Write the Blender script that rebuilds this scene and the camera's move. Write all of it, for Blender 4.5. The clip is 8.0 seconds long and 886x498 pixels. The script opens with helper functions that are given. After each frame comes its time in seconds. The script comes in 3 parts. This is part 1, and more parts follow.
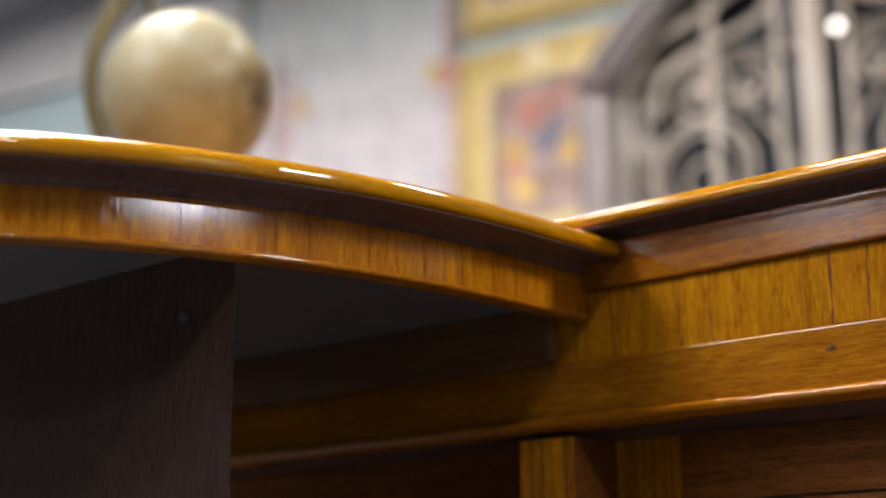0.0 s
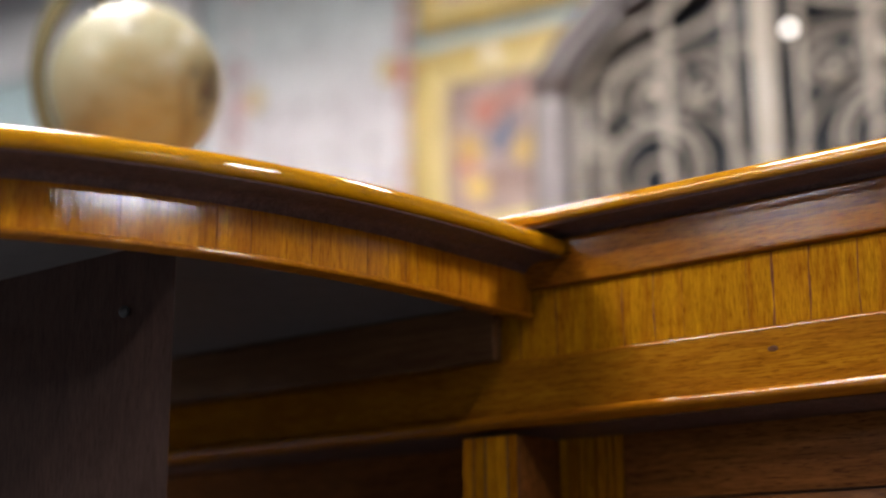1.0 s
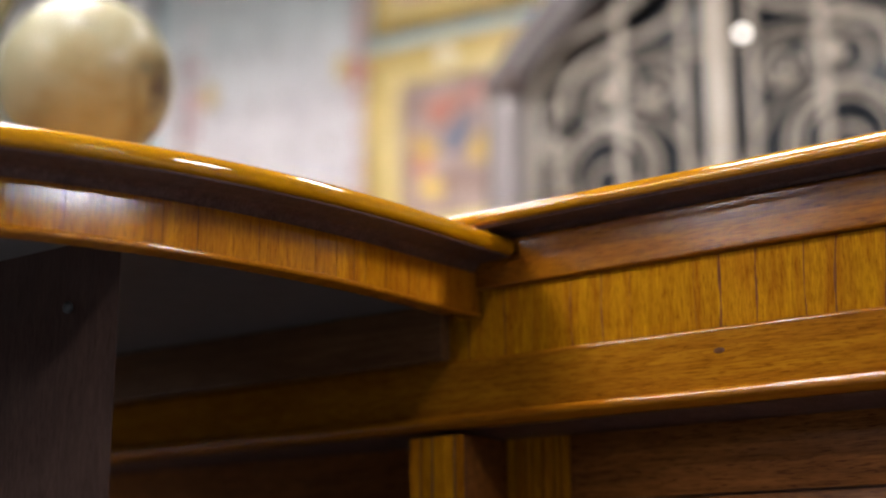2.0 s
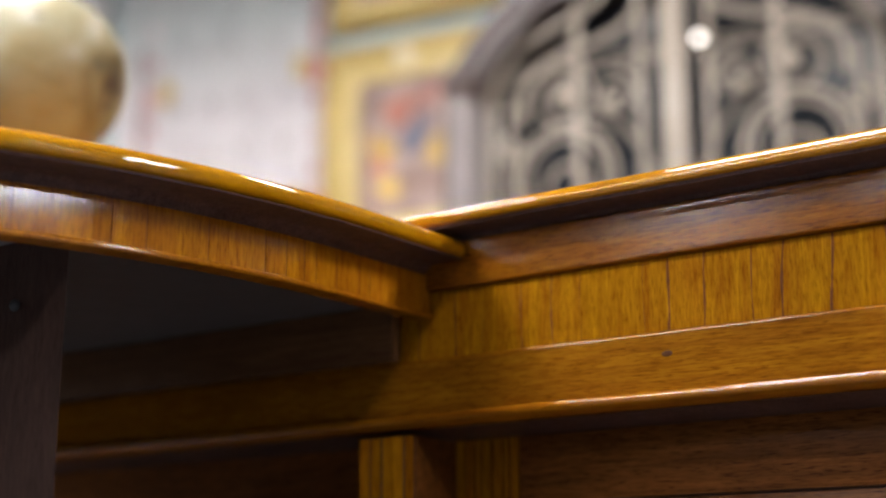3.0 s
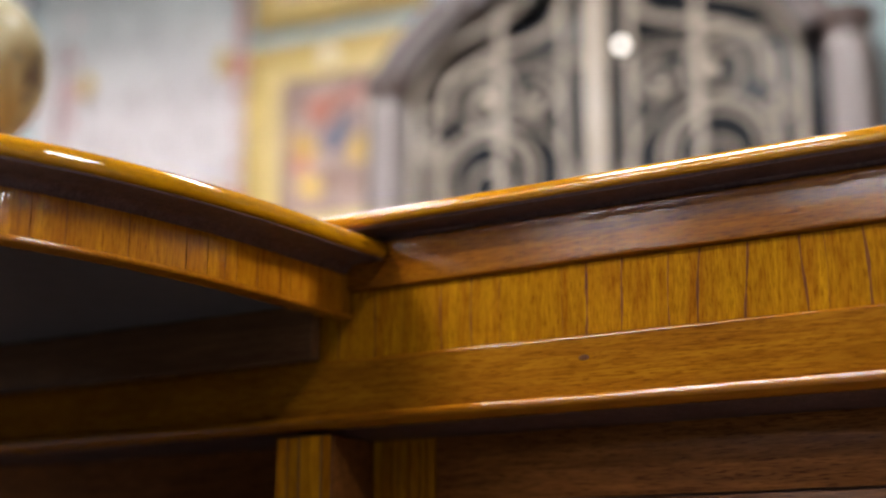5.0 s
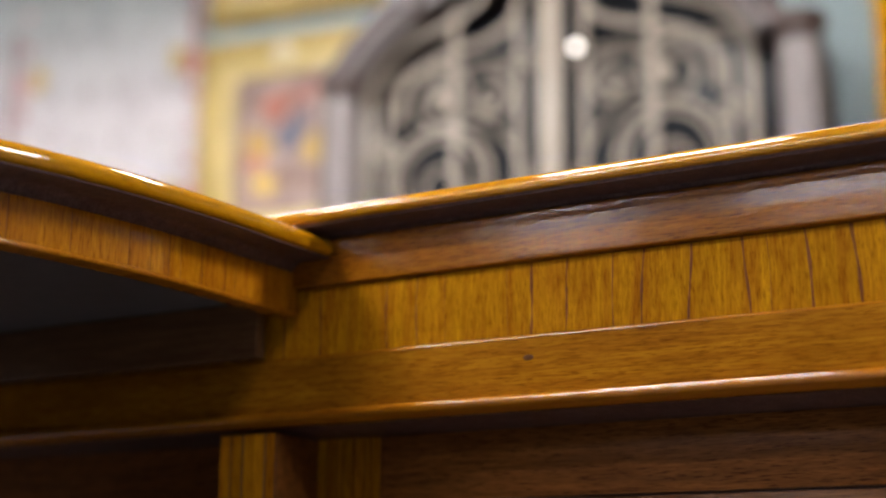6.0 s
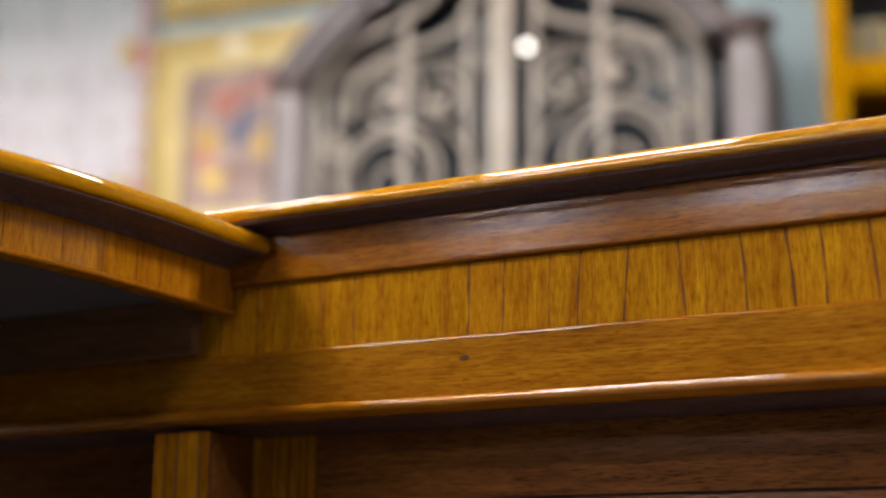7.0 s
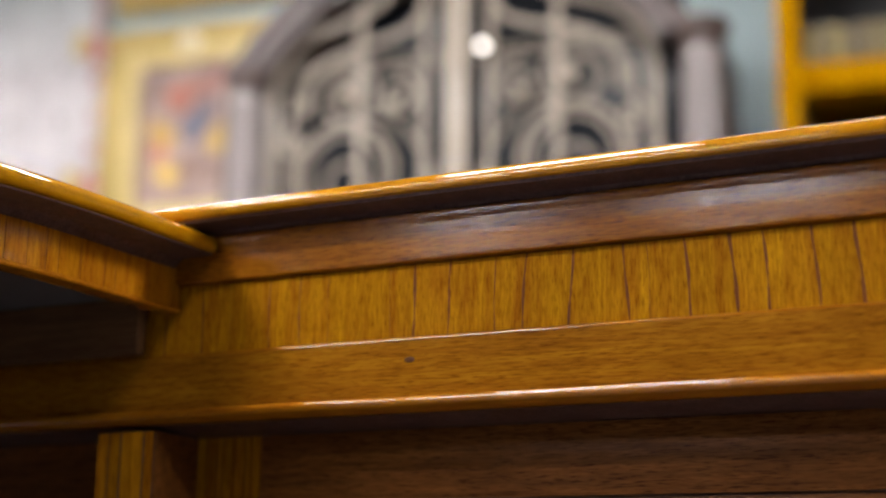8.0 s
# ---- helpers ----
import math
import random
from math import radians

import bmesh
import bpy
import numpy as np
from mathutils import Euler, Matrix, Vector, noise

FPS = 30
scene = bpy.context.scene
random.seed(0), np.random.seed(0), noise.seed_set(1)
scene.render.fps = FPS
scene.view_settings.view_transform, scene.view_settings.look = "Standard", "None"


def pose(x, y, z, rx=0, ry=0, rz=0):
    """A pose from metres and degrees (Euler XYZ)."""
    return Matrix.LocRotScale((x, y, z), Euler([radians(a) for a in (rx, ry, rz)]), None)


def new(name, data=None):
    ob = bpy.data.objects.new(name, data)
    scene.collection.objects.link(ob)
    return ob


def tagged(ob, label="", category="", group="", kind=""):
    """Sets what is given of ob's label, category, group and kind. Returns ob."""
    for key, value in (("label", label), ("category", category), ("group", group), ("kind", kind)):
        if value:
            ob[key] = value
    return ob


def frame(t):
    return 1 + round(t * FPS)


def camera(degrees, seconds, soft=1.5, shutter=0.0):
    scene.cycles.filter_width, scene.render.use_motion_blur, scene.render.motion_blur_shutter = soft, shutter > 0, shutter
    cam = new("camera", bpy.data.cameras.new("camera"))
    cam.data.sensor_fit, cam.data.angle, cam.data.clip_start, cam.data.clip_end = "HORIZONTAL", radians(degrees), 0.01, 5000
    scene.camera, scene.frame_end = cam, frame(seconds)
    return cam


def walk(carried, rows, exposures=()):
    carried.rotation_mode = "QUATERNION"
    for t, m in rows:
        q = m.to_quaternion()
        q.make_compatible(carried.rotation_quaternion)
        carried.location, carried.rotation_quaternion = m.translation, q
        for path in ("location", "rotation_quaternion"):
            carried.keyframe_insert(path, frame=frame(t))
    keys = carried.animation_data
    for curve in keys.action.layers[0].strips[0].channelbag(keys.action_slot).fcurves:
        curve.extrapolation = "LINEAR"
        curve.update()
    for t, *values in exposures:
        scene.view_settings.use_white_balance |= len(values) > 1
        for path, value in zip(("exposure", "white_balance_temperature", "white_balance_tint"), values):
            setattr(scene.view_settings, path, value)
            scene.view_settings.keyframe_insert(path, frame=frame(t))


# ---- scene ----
# ---- camera ----
cam = camera(33.99, 8.0, soft=2.3)
cam.data.dof.use_dof = True
cam.data.dof.focus_distance = 1.25
cam.data.dof.aperture_fstop = 2.05
PATH = [
    (0.0, 0.8201, -1.1761, 0.4154, 40.681, 14.196, 0.611),
    (0.5, 0.8219, -1.1691, 0.4160, 39.793, 14.151, 0.509),
    (1.0, 0.8249, -1.1653, 0.4159, 38.822, 14.079, 0.387),
    (1.5, 0.8245, -1.1619, 0.4155, 37.857, 14.070, 0.301),
    (3.0, 0.8339, -1.1563, 0.4160, 35.211, 14.090, 0.070),
    (3.5, 0.8340, -1.1583, 0.4161, 34.390, 14.091, -0.001),
    (4.0, 0.8335, -1.1611, 0.4162, 33.531, 14.098, -0.075),
    (4.5, 0.8346, -1.1636, 0.4160, 32.701, 14.092, -0.161),
    (6.0, 0.8439, -1.1564, 0.4150, 30.037, 14.112, -0.420),
    (6.5, 0.8496, -1.1510, 0.4159, 29.023, 14.072, -0.541),
    (7.0, 0.8543, -1.1466, 0.4177, 28.051, 14.043, -0.665),
    (7.5, 0.8577, -1.1445, 0.4198, 27.178, 13.997, -0.742),
    (8.0, 0.8633, -1.1423, 0.4224, 26.274, 13.942, -0.841),
]
walk(cam, [(t, pose(x, y, z, 90 + pitch, roll, yaw)) for t, x, y, z, yaw, pitch, roll in PATH],
     exposures=[(0.0, 0.0), (8.0, 0.0)])

# ---- world ----
world = bpy.data.worlds.new("world")
scene.world = world
world.use_nodes = True
world.node_tree.nodes["Background"].inputs[0].default_value = (0.6, 0.65, 0.7, 1)
world.node_tree.nodes["Background"].inputs[1].default_value = 0.1

# ---- materials ----


class Mat:
    """A small node builder round one principled material."""

    def __init__(self, name, rough=0.5, metal=0.0, coat=0.0, coat_rough=0.08):
        self.m = bpy.data.materials.new(name)
        self.m.use_nodes = True
        self.t = self.m.node_tree
        self.b = self.t.nodes["Principled BSDF"]
        self.b.inputs["Roughness"].default_value = rough
        self.b.inputs["Metallic"].default_value = metal
        self.b.inputs["Coat Weight"].default_value = coat
        self.b.inputs["Coat Roughness"].default_value = coat_rough
        self.coord = self.t.nodes.new("ShaderNodeTexCoord").outputs["Object"]

    def node(self, kind, **inputs):
        n = self.t.nodes.new(kind)
        for k, v in inputs.items():
            k = k.replace("_", " ")
            if hasattr(v, "links"):
                self.t.links.new(v, n.inputs[k])
            else:
                n.inputs[k].default_value = v
        return n

    def noise(self, scale, detail=4.0, stretch=(1, 1, 1), rough=0.55, distort=0.0):
        mp = self.node("ShaderNodeMapping", Vector=self.coord, Scale=stretch)
        n = self.node("ShaderNodeTexNoise", Vector=mp.outputs[0], Scale=scale, Detail=detail, Roughness=rough, Distortion=distort)
        return n.outputs["Fac"]

    def ramp(self, fac, stops):
        r = self.t.nodes.new("ShaderNodeValToRGB")
        els = r.color_ramp.elements
        while len(els) < len(stops):
            els.new(0.5)
        for e, (p, c) in zip(els, stops):
            e.position, e.color = p, (*c, 1) if len(c) == 3 else c
        self.t.links.new(fac, r.inputs[0])
        return r.outputs[0]

    def mix(self, a, b, fac, blend="MIX"):
        n = self.t.nodes.new("ShaderNodeMix")
        n.data_type, n.blend_type = "RGBA", blend
        for sock, v in ((n.inputs[0], fac), (n.inputs[6], a), (n.inputs[7], b)):
            if hasattr(v, "links"):
                self.t.links.new(v, sock)
            else:
                sock.default_value = v if isinstance(v, float) else (*v, 1)
        return n.outputs[2]

    def color(self, out):
        if hasattr(out, "links"):
            self.t.links.new(out, self.b.inputs["Base Color"])
        else:
            self.b.inputs["Base Color"].default_value = (*out, 1)
        return self

    def rough(self, out):
        self.t.links.new(out, self.b.inputs["Roughness"])
        return self

    def bump(self, fac, strength=0.2, dist=0.001, coat=False):
        n = self.node("ShaderNodeBump", Strength=strength, Distance=dist, Height=fac)
        self.t.links.new(n.outputs[0], self.b.inputs["Normal"])
        if coat:
            self.t.links.new(n.outputs[0], self.b.inputs["Coat Normal"])
        return self

    def glow(self, color, strength):
        self.b.inputs["Emission Color"].default_value = (*color, 1)
        self.b.inputs["Emission Strength"].default_value = strength
        return self


def scaled(c, k):
    return tuple(v * k for v in c)


def wood(name, light, dark, grain, coat=0.6, coat_rough=0.12, rough=0.38, pores=0.5, bump=0.12, vary=0.0, spec=0.2, coat_ior=1.5, figure=0.6, relief=None):
    """Varnished wood; grain: how finely the figure is cut along each axis."""
    m = Mat(name, rough, 0.0, coat, coat_rough)
    m.b.inputs["Specular IOR Level"].default_value = spec
    m.b.inputs["Coat IOR"].default_value = coat_ior
    broad = m.noise(1.0, 3.0, tuple(g * 0.22 for g in grain), 0.5, 0.4)
    fine = m.noise(1.0, 5.0, grain, 0.65)
    pore = m.noise(1.0, 2.0, tuple(g * 2.2 for g in grain), 0.6)
    cloud = m.noise(9.0, 3.0)
    base = m.ramp(broad, [(0.3, dark), (0.5, tuple((a + b) / 2 for a, b in zip(light, dark))), (0.68, light)])
    base = m.mix(base, m.ramp(fine, [(0.34, (0.46, 0.31, 0.24)), (0.58, (1, 1, 1))]), figure, "MULTIPLY")
    base = m.mix(base, m.ramp(pore, [(0.34, (0.32, 0.19, 0.15)), (0.47, (1, 1, 1))]), pores, "MULTIPLY")
    base = m.mix(base, m.ramp(cloud, [(0.3, (0.82, 0.8, 0.78)), (0.7, (1.1, 1.1, 1.1))]), 0.7, "MULTIPLY")
    if vary:
        rnd = m.t.nodes.new("ShaderNodeObjectInfo").outputs["Random"]
        base = m.mix(base, m.ramp(rnd, [(0.0, (1 - vary, 1 - vary * 1.15, 1 - vary * 1.3)), (1.0, (1 + vary * 0.4,) * 3)]), 1.0, "MULTIPLY")
    m.color(base)
    m.bump(m.noise(1.0, 2.0, relief, 0.5) if relief else pore, bump, 0.0008, True)
    return m.m


def plain(name, color, rough=0.6, metal=0.0, scale=30.0, amount=0.15, bump=0.1, coat=0.0):
    m = Mat(name, rough, metal, coat)
    a = m.noise(scale, 5.0)
    b = m.noise(scale * 0.12, 3.0)
    c = m.mix(scaled(color, 1 - amount), scaled(color, 1 + amount), a)
    c = m.mix(c, m.ramp(b, [(0.3, (1 - amount,) * 3), (0.7, (1, 1, 1))]), 1.0, "MULTIPLY")
    m.color(c).bump(a, bump, 0.002)
    return m.m


UP = (420, 420, 42)
ALONG = (30, 520, 520)
veneer = wood("crossband_veneer", (0.69, 0.326, 0.008), (0.48, 0.178, 0.008), UP, 0.03, 0.3, 0.55, 0.6, 0.07, 0.10, 0.0, 1.45, 0.7)
post_veneer = wood("post_veneer", (0.66, 0.290, 0.008), (0.46, 0.160, 0.008), (420, 420, 24), 0.25, 0.10, 0.5, 0.6, 0.1, 0.25, 0.03, 1.45)
apron_veneer = wood("apron_veneer", (0.60, 0.240, 0.007), (0.42, 0.140, 0.007), UP, 1.0, 0.07, 0.45, 0.5, 0.30, 0.05, 0.0, 1.6, 0.55, (560, 560, 7))
rail_wood = wood("rail_wood", (0.47, 0.192, 0.010), (0.35, 0.128, 0.008), ALONG, 0.06, 0.3, 0.5, 0.75, 0.06, 0.0, 0.0, 1.45, 0.65)
nosing_wood = wood("nosing_wood", (0.54, 0.205, 0.008), (0.40, 0.135, 0.007), ALONG, 1.0, 0.05, 0.4, 0.3, 0.02, 0.0, 0.0, 1.55)
edge_wood = wood("edge_wood", (0.54, 0.205, 0.008), (0.40, 0.135, 0.007), ALONG, 1.0, 0.10, 0.4, 0.3, 0.0, 0.0, 0.0)
cove_wood = wood("cove_wood", (0.50, 0.182, 0.009), (0.33, 0.105, 0.007), ALONG, 1.0, 0.13, 0.45, 1.0, 0.14, 0.0, 0.0, 1.5, 0.7, (34, 800, 800))
top_wood = wood("top_wood", (0.60, 0.270, 0.003), (0.46, 0.182, 0.003), ALONG, 1.0, 0.03, 0.5, 0.4, 0.0, 0.0, 0.0, 1.5, 0.6)
desk_top_wood = wood("desk_top_wood", (0.53, 0.240, 0.003), (0.43, 0.178, 0.003), (60, 60, 200), 1.0, 0.035, 0.5, 0.08, 0.0, 0.0, 0.0, 1.5, 0.2)
panel_wood = wood("panel_wood", (0.32, 0.118, 0.026), (0.20, 0.070, 0.018), ALONG, 0.2, 0.3, 0.5, 0.95, 0.12, 0.0, 0.05, 1.45)
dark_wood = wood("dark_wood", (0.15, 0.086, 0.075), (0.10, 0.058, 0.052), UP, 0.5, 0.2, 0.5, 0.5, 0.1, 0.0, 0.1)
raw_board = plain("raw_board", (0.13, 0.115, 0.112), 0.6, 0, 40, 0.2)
pedestal_wood = wood("pedestal_wood", (0.070, 0.040, 0.033), (0.052, 0.030, 0.025), UP, 0.4, 0.2, 0.5, 0.5, 0.1, 0.0, 0.1)
shade_board_wood = wood("shade_board_wood", (0.22, 0.110, 0.050), (0.15, 0.072, 0.034), ALONG, 0.4, 0.2, 0.6, 0.3, 0.1, 0.0, 0.1)
knot_wood = wood("knot_wood", (0.17, 0.064, 0.016), (0.11, 0.04, 0.012), UP, 0.0, 0.3, 0.6)
joint_wood = wood("joint_wood", (0.27, 0.085, 0.022), (0.19, 0.058, 0.016), UP, 0.0, 0.3, 0.6)
apron_joint = wood("apron_joint", (0.36, 0.125, 0.008), (0.25, 0.08, 0.006), UP, 0.0, 0.3, 0.6)

wall_paint = plain("blue_grey_paint", (0.36, 0.45, 0.47), 0.7, 0, 40, 0.06, 0.05)
room_paint = plain("grey_wall_paint", (0.18, 0.185, 0.20), 0.7, 0, 40, 0.05, 0.05)
grey_paint = plain("pale_grey_paint", (0.62, 0.60, 0.61), 0.7, 0, 30, 0.06, 0.05)
fascia_paint = plain("grey_fascia_paint", (0.55, 0.54, 0.55), 0.7, 0, 30, 0.06, 0.05)
ceiling_paint = plain("ceiling_paint", (0.62, 0.62, 0.63), 0.8, 0, 20, 0.04, 0.05)
floor_mat = plain("grey_floor_covering", (0.070, 0.073, 0.084), 0.6, 0, 12, 0.2)
gold = plain("gilt_frame", (0.54, 0.39, 0.12), 0.45, 0.15, 60, 0.25, 0.4)
gold_pale = plain("pale_gilt", (0.74, 0.58, 0.24), 0.5, 0.0, 50, 0.2, 0.3)
cream = plain("cream_gesso", (0.75, 0.66, 0.48), 0.5, 0, 50, 0.12, 0.2)
iron = plain("cream_painted_iron", (0.34, 0.283, 0.227), 0.5, 0.05, 90, 0.2, 0.3, 0.12)
stone = plain("mauve_carved_wood", (0.100, 0.067, 0.059), 0.45, 0.0, 45, 0.3, 0.3, 0.1)
highlight_stone = plain("mauve_highlight", (0.30, 0.24, 0.235), 0.4, 0.0, 45, 0.2, 0.2, 0.2)
column_mat = plain("rose_marble", (0.27, 0.226, 0.224), 0.3, 0.0, 20, 0.2, 0.05, 1.0)
column_mat.node_tree.nodes["Principled BSDF"].inputs["Coat Roughness"].default_value = 0.25
black_glass = plain("dark_glass", (0.022, 0.025, 0.031), 0.15, 0.0, 3, 0.2, 0.0)
black_glass.node_tree.nodes["Principled BSDF"].inputs["Specular IOR Level"].default_value = 0.1
orange_wood = wood("orange_wood", (0.47, 0.232, 0.001), (0.37, 0.17, 0.001), (90, 90, 8), 0.0, 0.2, 0.6, 0.4, 0.1, 0.0, 0.0)
side_wood = wood("pale_case_side", (0.46, 0.31, 0.20), (0.36, 0.23, 0.14), (90, 90, 8), 0.3, 0.25)
case_back = plain("case_back", (0.03, 0.032, 0.036), 0.6, 0, 30, 0.2)
chrome = plain("bracket_steel", (0.05, 0.055, 0.06), 0.5, 0.5, 80, 0.1)
brass = plain("antique_brass", (0.13, 0.105, 0.038), 0.6, 0.2, 60, 0.25, 0.2)


def emitter(name, color, strength):
    m = Mat(name, 0.5)
    m.color((0.8, 0.8, 0.8)).glow(color, strength)
    return m.m


panel_glow = emitter("light_diffuser", (1.0, 0.97, 0.95), 68.0)
spot_glow = emitter("spot_glow", (1.0, 0.92, 0.85), 5.0)

# ---- mesh helpers ----


def mesh_of(bm, name, material, smooth=True, angle=40):
    bmesh.ops.recalc_face_normals(bm, faces=bm.faces)
    me = bpy.data.meshes.new(name)
    for f in bm.faces:
        f.smooth = smooth
    if smooth:
        for e in bm.edges:
            if len(e.link_faces) == 2 and e.calc_face_angle(0) > radians(angle):
                e.smooth = False
    bm.to_mesh(me)
    bm.free()
    me.materials.append(material)
    return me


def part(name, bm, material, parent=None, label="", smooth=True, m=None):
    ob = new(name, mesh_of(bm, name, material, smooth))
    if m is not None:
        ob.matrix_basis = m
    if parent is not None:
        ob.parent = parent
    return tagged(ob, label)


def thing(name, label, category, group="", kind="", m=None):
    ob = new(name)
    ob.empty_display_size = 0.1
    if m is not None:
        ob.matrix_basis = m
    return tagged(ob, label, category, group, kind)


def box(x0, x1, y0, y1, z0, z1, bevel=0.0, seg=2):
    bm = bmesh.new()
    bmesh.ops.create_cube(bm, size=1.0, matrix=Matrix.LocRotScale(((x0 + x1) / 2, (y0 + y1) / 2, (z0 + z1) / 2), None, (x1 - x0, y1 - y0, z1 - z0)))
    if bevel:
        bmesh.ops.bevel(bm, geom=list(bm.edges), offset=bevel, segments=seg, profile=0.5, affect="EDGES")
    return bm


def sweep(profile, path, closed_profile=True, caps=True):
    """profile: (out, z) pairs; path: (x, y, nx, ny) stations. Each station carries the whole profile, pushed out along its normal."""
    bm = bmesh.new()
    rings = []
    for x, y, nx, ny in path:
        rings.append([bm.verts.new((x + nx * o, y + ny * o, z)) for o, z in profile])
    n = len(profile)
    for a, b in zip(rings, rings[1:]):
        for i in range(n if closed_profile else n - 1):
            j = (i + 1) % n
            bm.faces.new((a[i], a[j], b[j], b[i]))
    if caps and closed_profile:
        bm.faces.new(rings[0])
        bm.faces.new(rings[-1])
    return bm


def arc(cx, cz, r, a0, a1, n):
    return [(cx + r * math.cos(radians(a0 + (a1 - a0) * i / n)), cz + r * math.sin(radians(a0 + (a1 - a0) * i / n))) for i in range(n + 1)]


def lathe(profile, n=40, cx=0.0, cy=0.0):
    bm = bmesh.new()
    rings = []
    for r, z in profile:
        if r < 1e-6:
            rings.append([bm.verts.new((cx, cy, z))])
        else:
            rings.append([bm.verts.new((cx + r * math.cos(2 * math.pi * i / n), cy + r * math.sin(2 * math.pi * i / n), z)) for i in range(n)])
    for a, b in zip(rings, rings[1:]):
        for i in range(n):
            j = (i + 1) % n
            if len(a) == 1 and len(b) > 1:
                bm.faces.new((a[0], b[i], b[j]))
            elif len(b) == 1 and len(a) > 1:
                bm.faces.new((a[i], b[0], a[j]))
            elif len(a) > 1:
                bm.faces.new((a[i], b[i], b[j], a[j]))
    return bm


def tube(points, radius, n=8, closed=False, flat=1.0):
    """A bent rod through points (local u, depth, z); flat squeezes it in depth."""
    bm = bmesh.new()
    pts = [Vector(p) for p in points]
    rings = []
    k = len(pts)
    for i, p in enumerate(pts):
        if closed:
            d = pts[(i + 1) % k] - pts[i - 1]
        else:
            d = pts[min(i + 1, k - 1)] - pts[max(i - 1, 0)]
        d.normalize()
        side = Vector((0, 1, 0))
        up = d.cross(side).normalized()
        rings.append([bm.verts.new(p + up * radius * math.cos(2 * math.pi * j / n) + side * radius * flat * math.sin(2 * math.pi * j / n)) for j in range(n)])
    pairs = list(zip(rings, rings[1:])) + ([(rings[-1], rings[0])] if closed else [])
    for a, b in pairs:
        for j in range(n):
            h = (j + 1) % n
            bm.faces.new((a[j], a[h], b[h], b[j]))
    if not closed:
        bm.faces.new(rings[0])
        bm.faces.new(rings[-1])
    return bm


def ball(r, at=(0, 0, 0), squash=(1, 1, 1), u=32, v=18):
    bm = bmesh.new()
    bmesh.ops.create_uvsphere(bm, u_segments=u, v_segments=v, radius=1.0, matrix=Matrix.LocRotScale(at, None, tuple(r * s for s in squash)))
    return bm


# ---- the room ----
TURN = 8.0
NORTH = pose(-2.5, 2.88, 0, 0, 0, TURN)


def slab(name, bm, material, label, category="wall", m=None):
    ob = new(name, mesh_of(bm, name, material, False))
    if m is not None:
        ob.matrix_basis = m
    return tagged(ob, label, category, "", "structure")


slab("floor", box(-12, 13, -13, 6, -0.1, 0.0), floor_mat, "grey floor covering of the shop", "floor")
slab("ceiling", box(-12, 13, -13, 6, 3.3, 3.4), ceiling_paint, "pale grey painted plaster ceiling of the shop", "ceiling")
slab("wall_north", box(-9, 16, 0.0, 0.15, 0.0, 3.3), wall_paint, "blue-grey painted wall behind the furniture", "wall", NORTH)
slab("wall_south", box(-11, 12, -12.15, -12.0, 0.0, 3.3), room_paint, "plain grey painted wall of the shop")
slab("wall_west", box(-10.15, -10.0, -12.0, 3.5, 0.0, 3.3), room_paint, "plain grey painted end wall of the shop")
slab("wall_east", box(11.0, 11.15, -12.0, 5.5, 0.0, 3.3), room_paint, "plain grey painted far wall of the shop")


def ceiling_light(x, y, w, d):
    lamp = thing("ceiling_light", "unseen white panel light under the ceiling, added for reflections or fill", "ceiling light", "ceiling lights", "", pose(x, y, 3.3))
    for nm, b in (("frame", (-w / 2 - 0.03, -w / 2, -d / 2 - 0.03, d / 2 + 0.03)), ("frame", (w / 2, w / 2 + 0.03, -d / 2 - 0.03, d / 2 + 0.03)),
                  ("frame", (-w / 2, w / 2, -d / 2 - 0.03, -d / 2)), ("frame", (-w / 2, w / 2, d / 2, d / 2 + 0.03))):
        part(nm, box(*b, -0.06, -0.002, 0.004), grey_paint, lamp)
    part("diffuser", box(-w / 2, w / 2, -d / 2, d / 2, -0.045, -0.03), panel_glow, lamp, "glowing white diffuser")
    return lamp


# unseen panels: some match reflections, others are added fill for wall, gates and apron
for lx, ly, lw, ld in ((-1.7, -2.9, 1.2, 0.44), (-0.52, -0.7, 0.7, 0.46), (-1.55, -1.0, 0.35, 0.18), (-1.5, -4.7, 1.2, 0.4), (2.0, -2.9, 0.7, 0.34), (5.0, 0.5, 2.4, 0.7), (8.5, -1.55, 0.5, 1.5),
                       (-4.0, -9.3, 1.0, 0.45), (-1.35, -7.8, 1.2, 0.45), (0.05, 1.6, 0.9, 0.17), (-2.0, 0.5, 1.2, 0.6), (-4.5, 0.9, 0.9, 0.4)):
    ceiling_light(lx, ly, lw, ld)

# ---- the straight cabinet ----
CX0, CX1 = -1.25, 1.15
cabinet = thing("cabinet", "varnished golden-brown wooden cabinet with crossbanded frieze and moulded top", "cabinet")


def straight(profile, x0=CX0, x1=CX1, steps=1):
    """profile: (out towards the room, z), run along x."""
    path = [(x0 + (x1 - x0) * i / steps, 0.0, 0.0, -1.0) for i in range(steps + 1)]
    return sweep(profile, path)


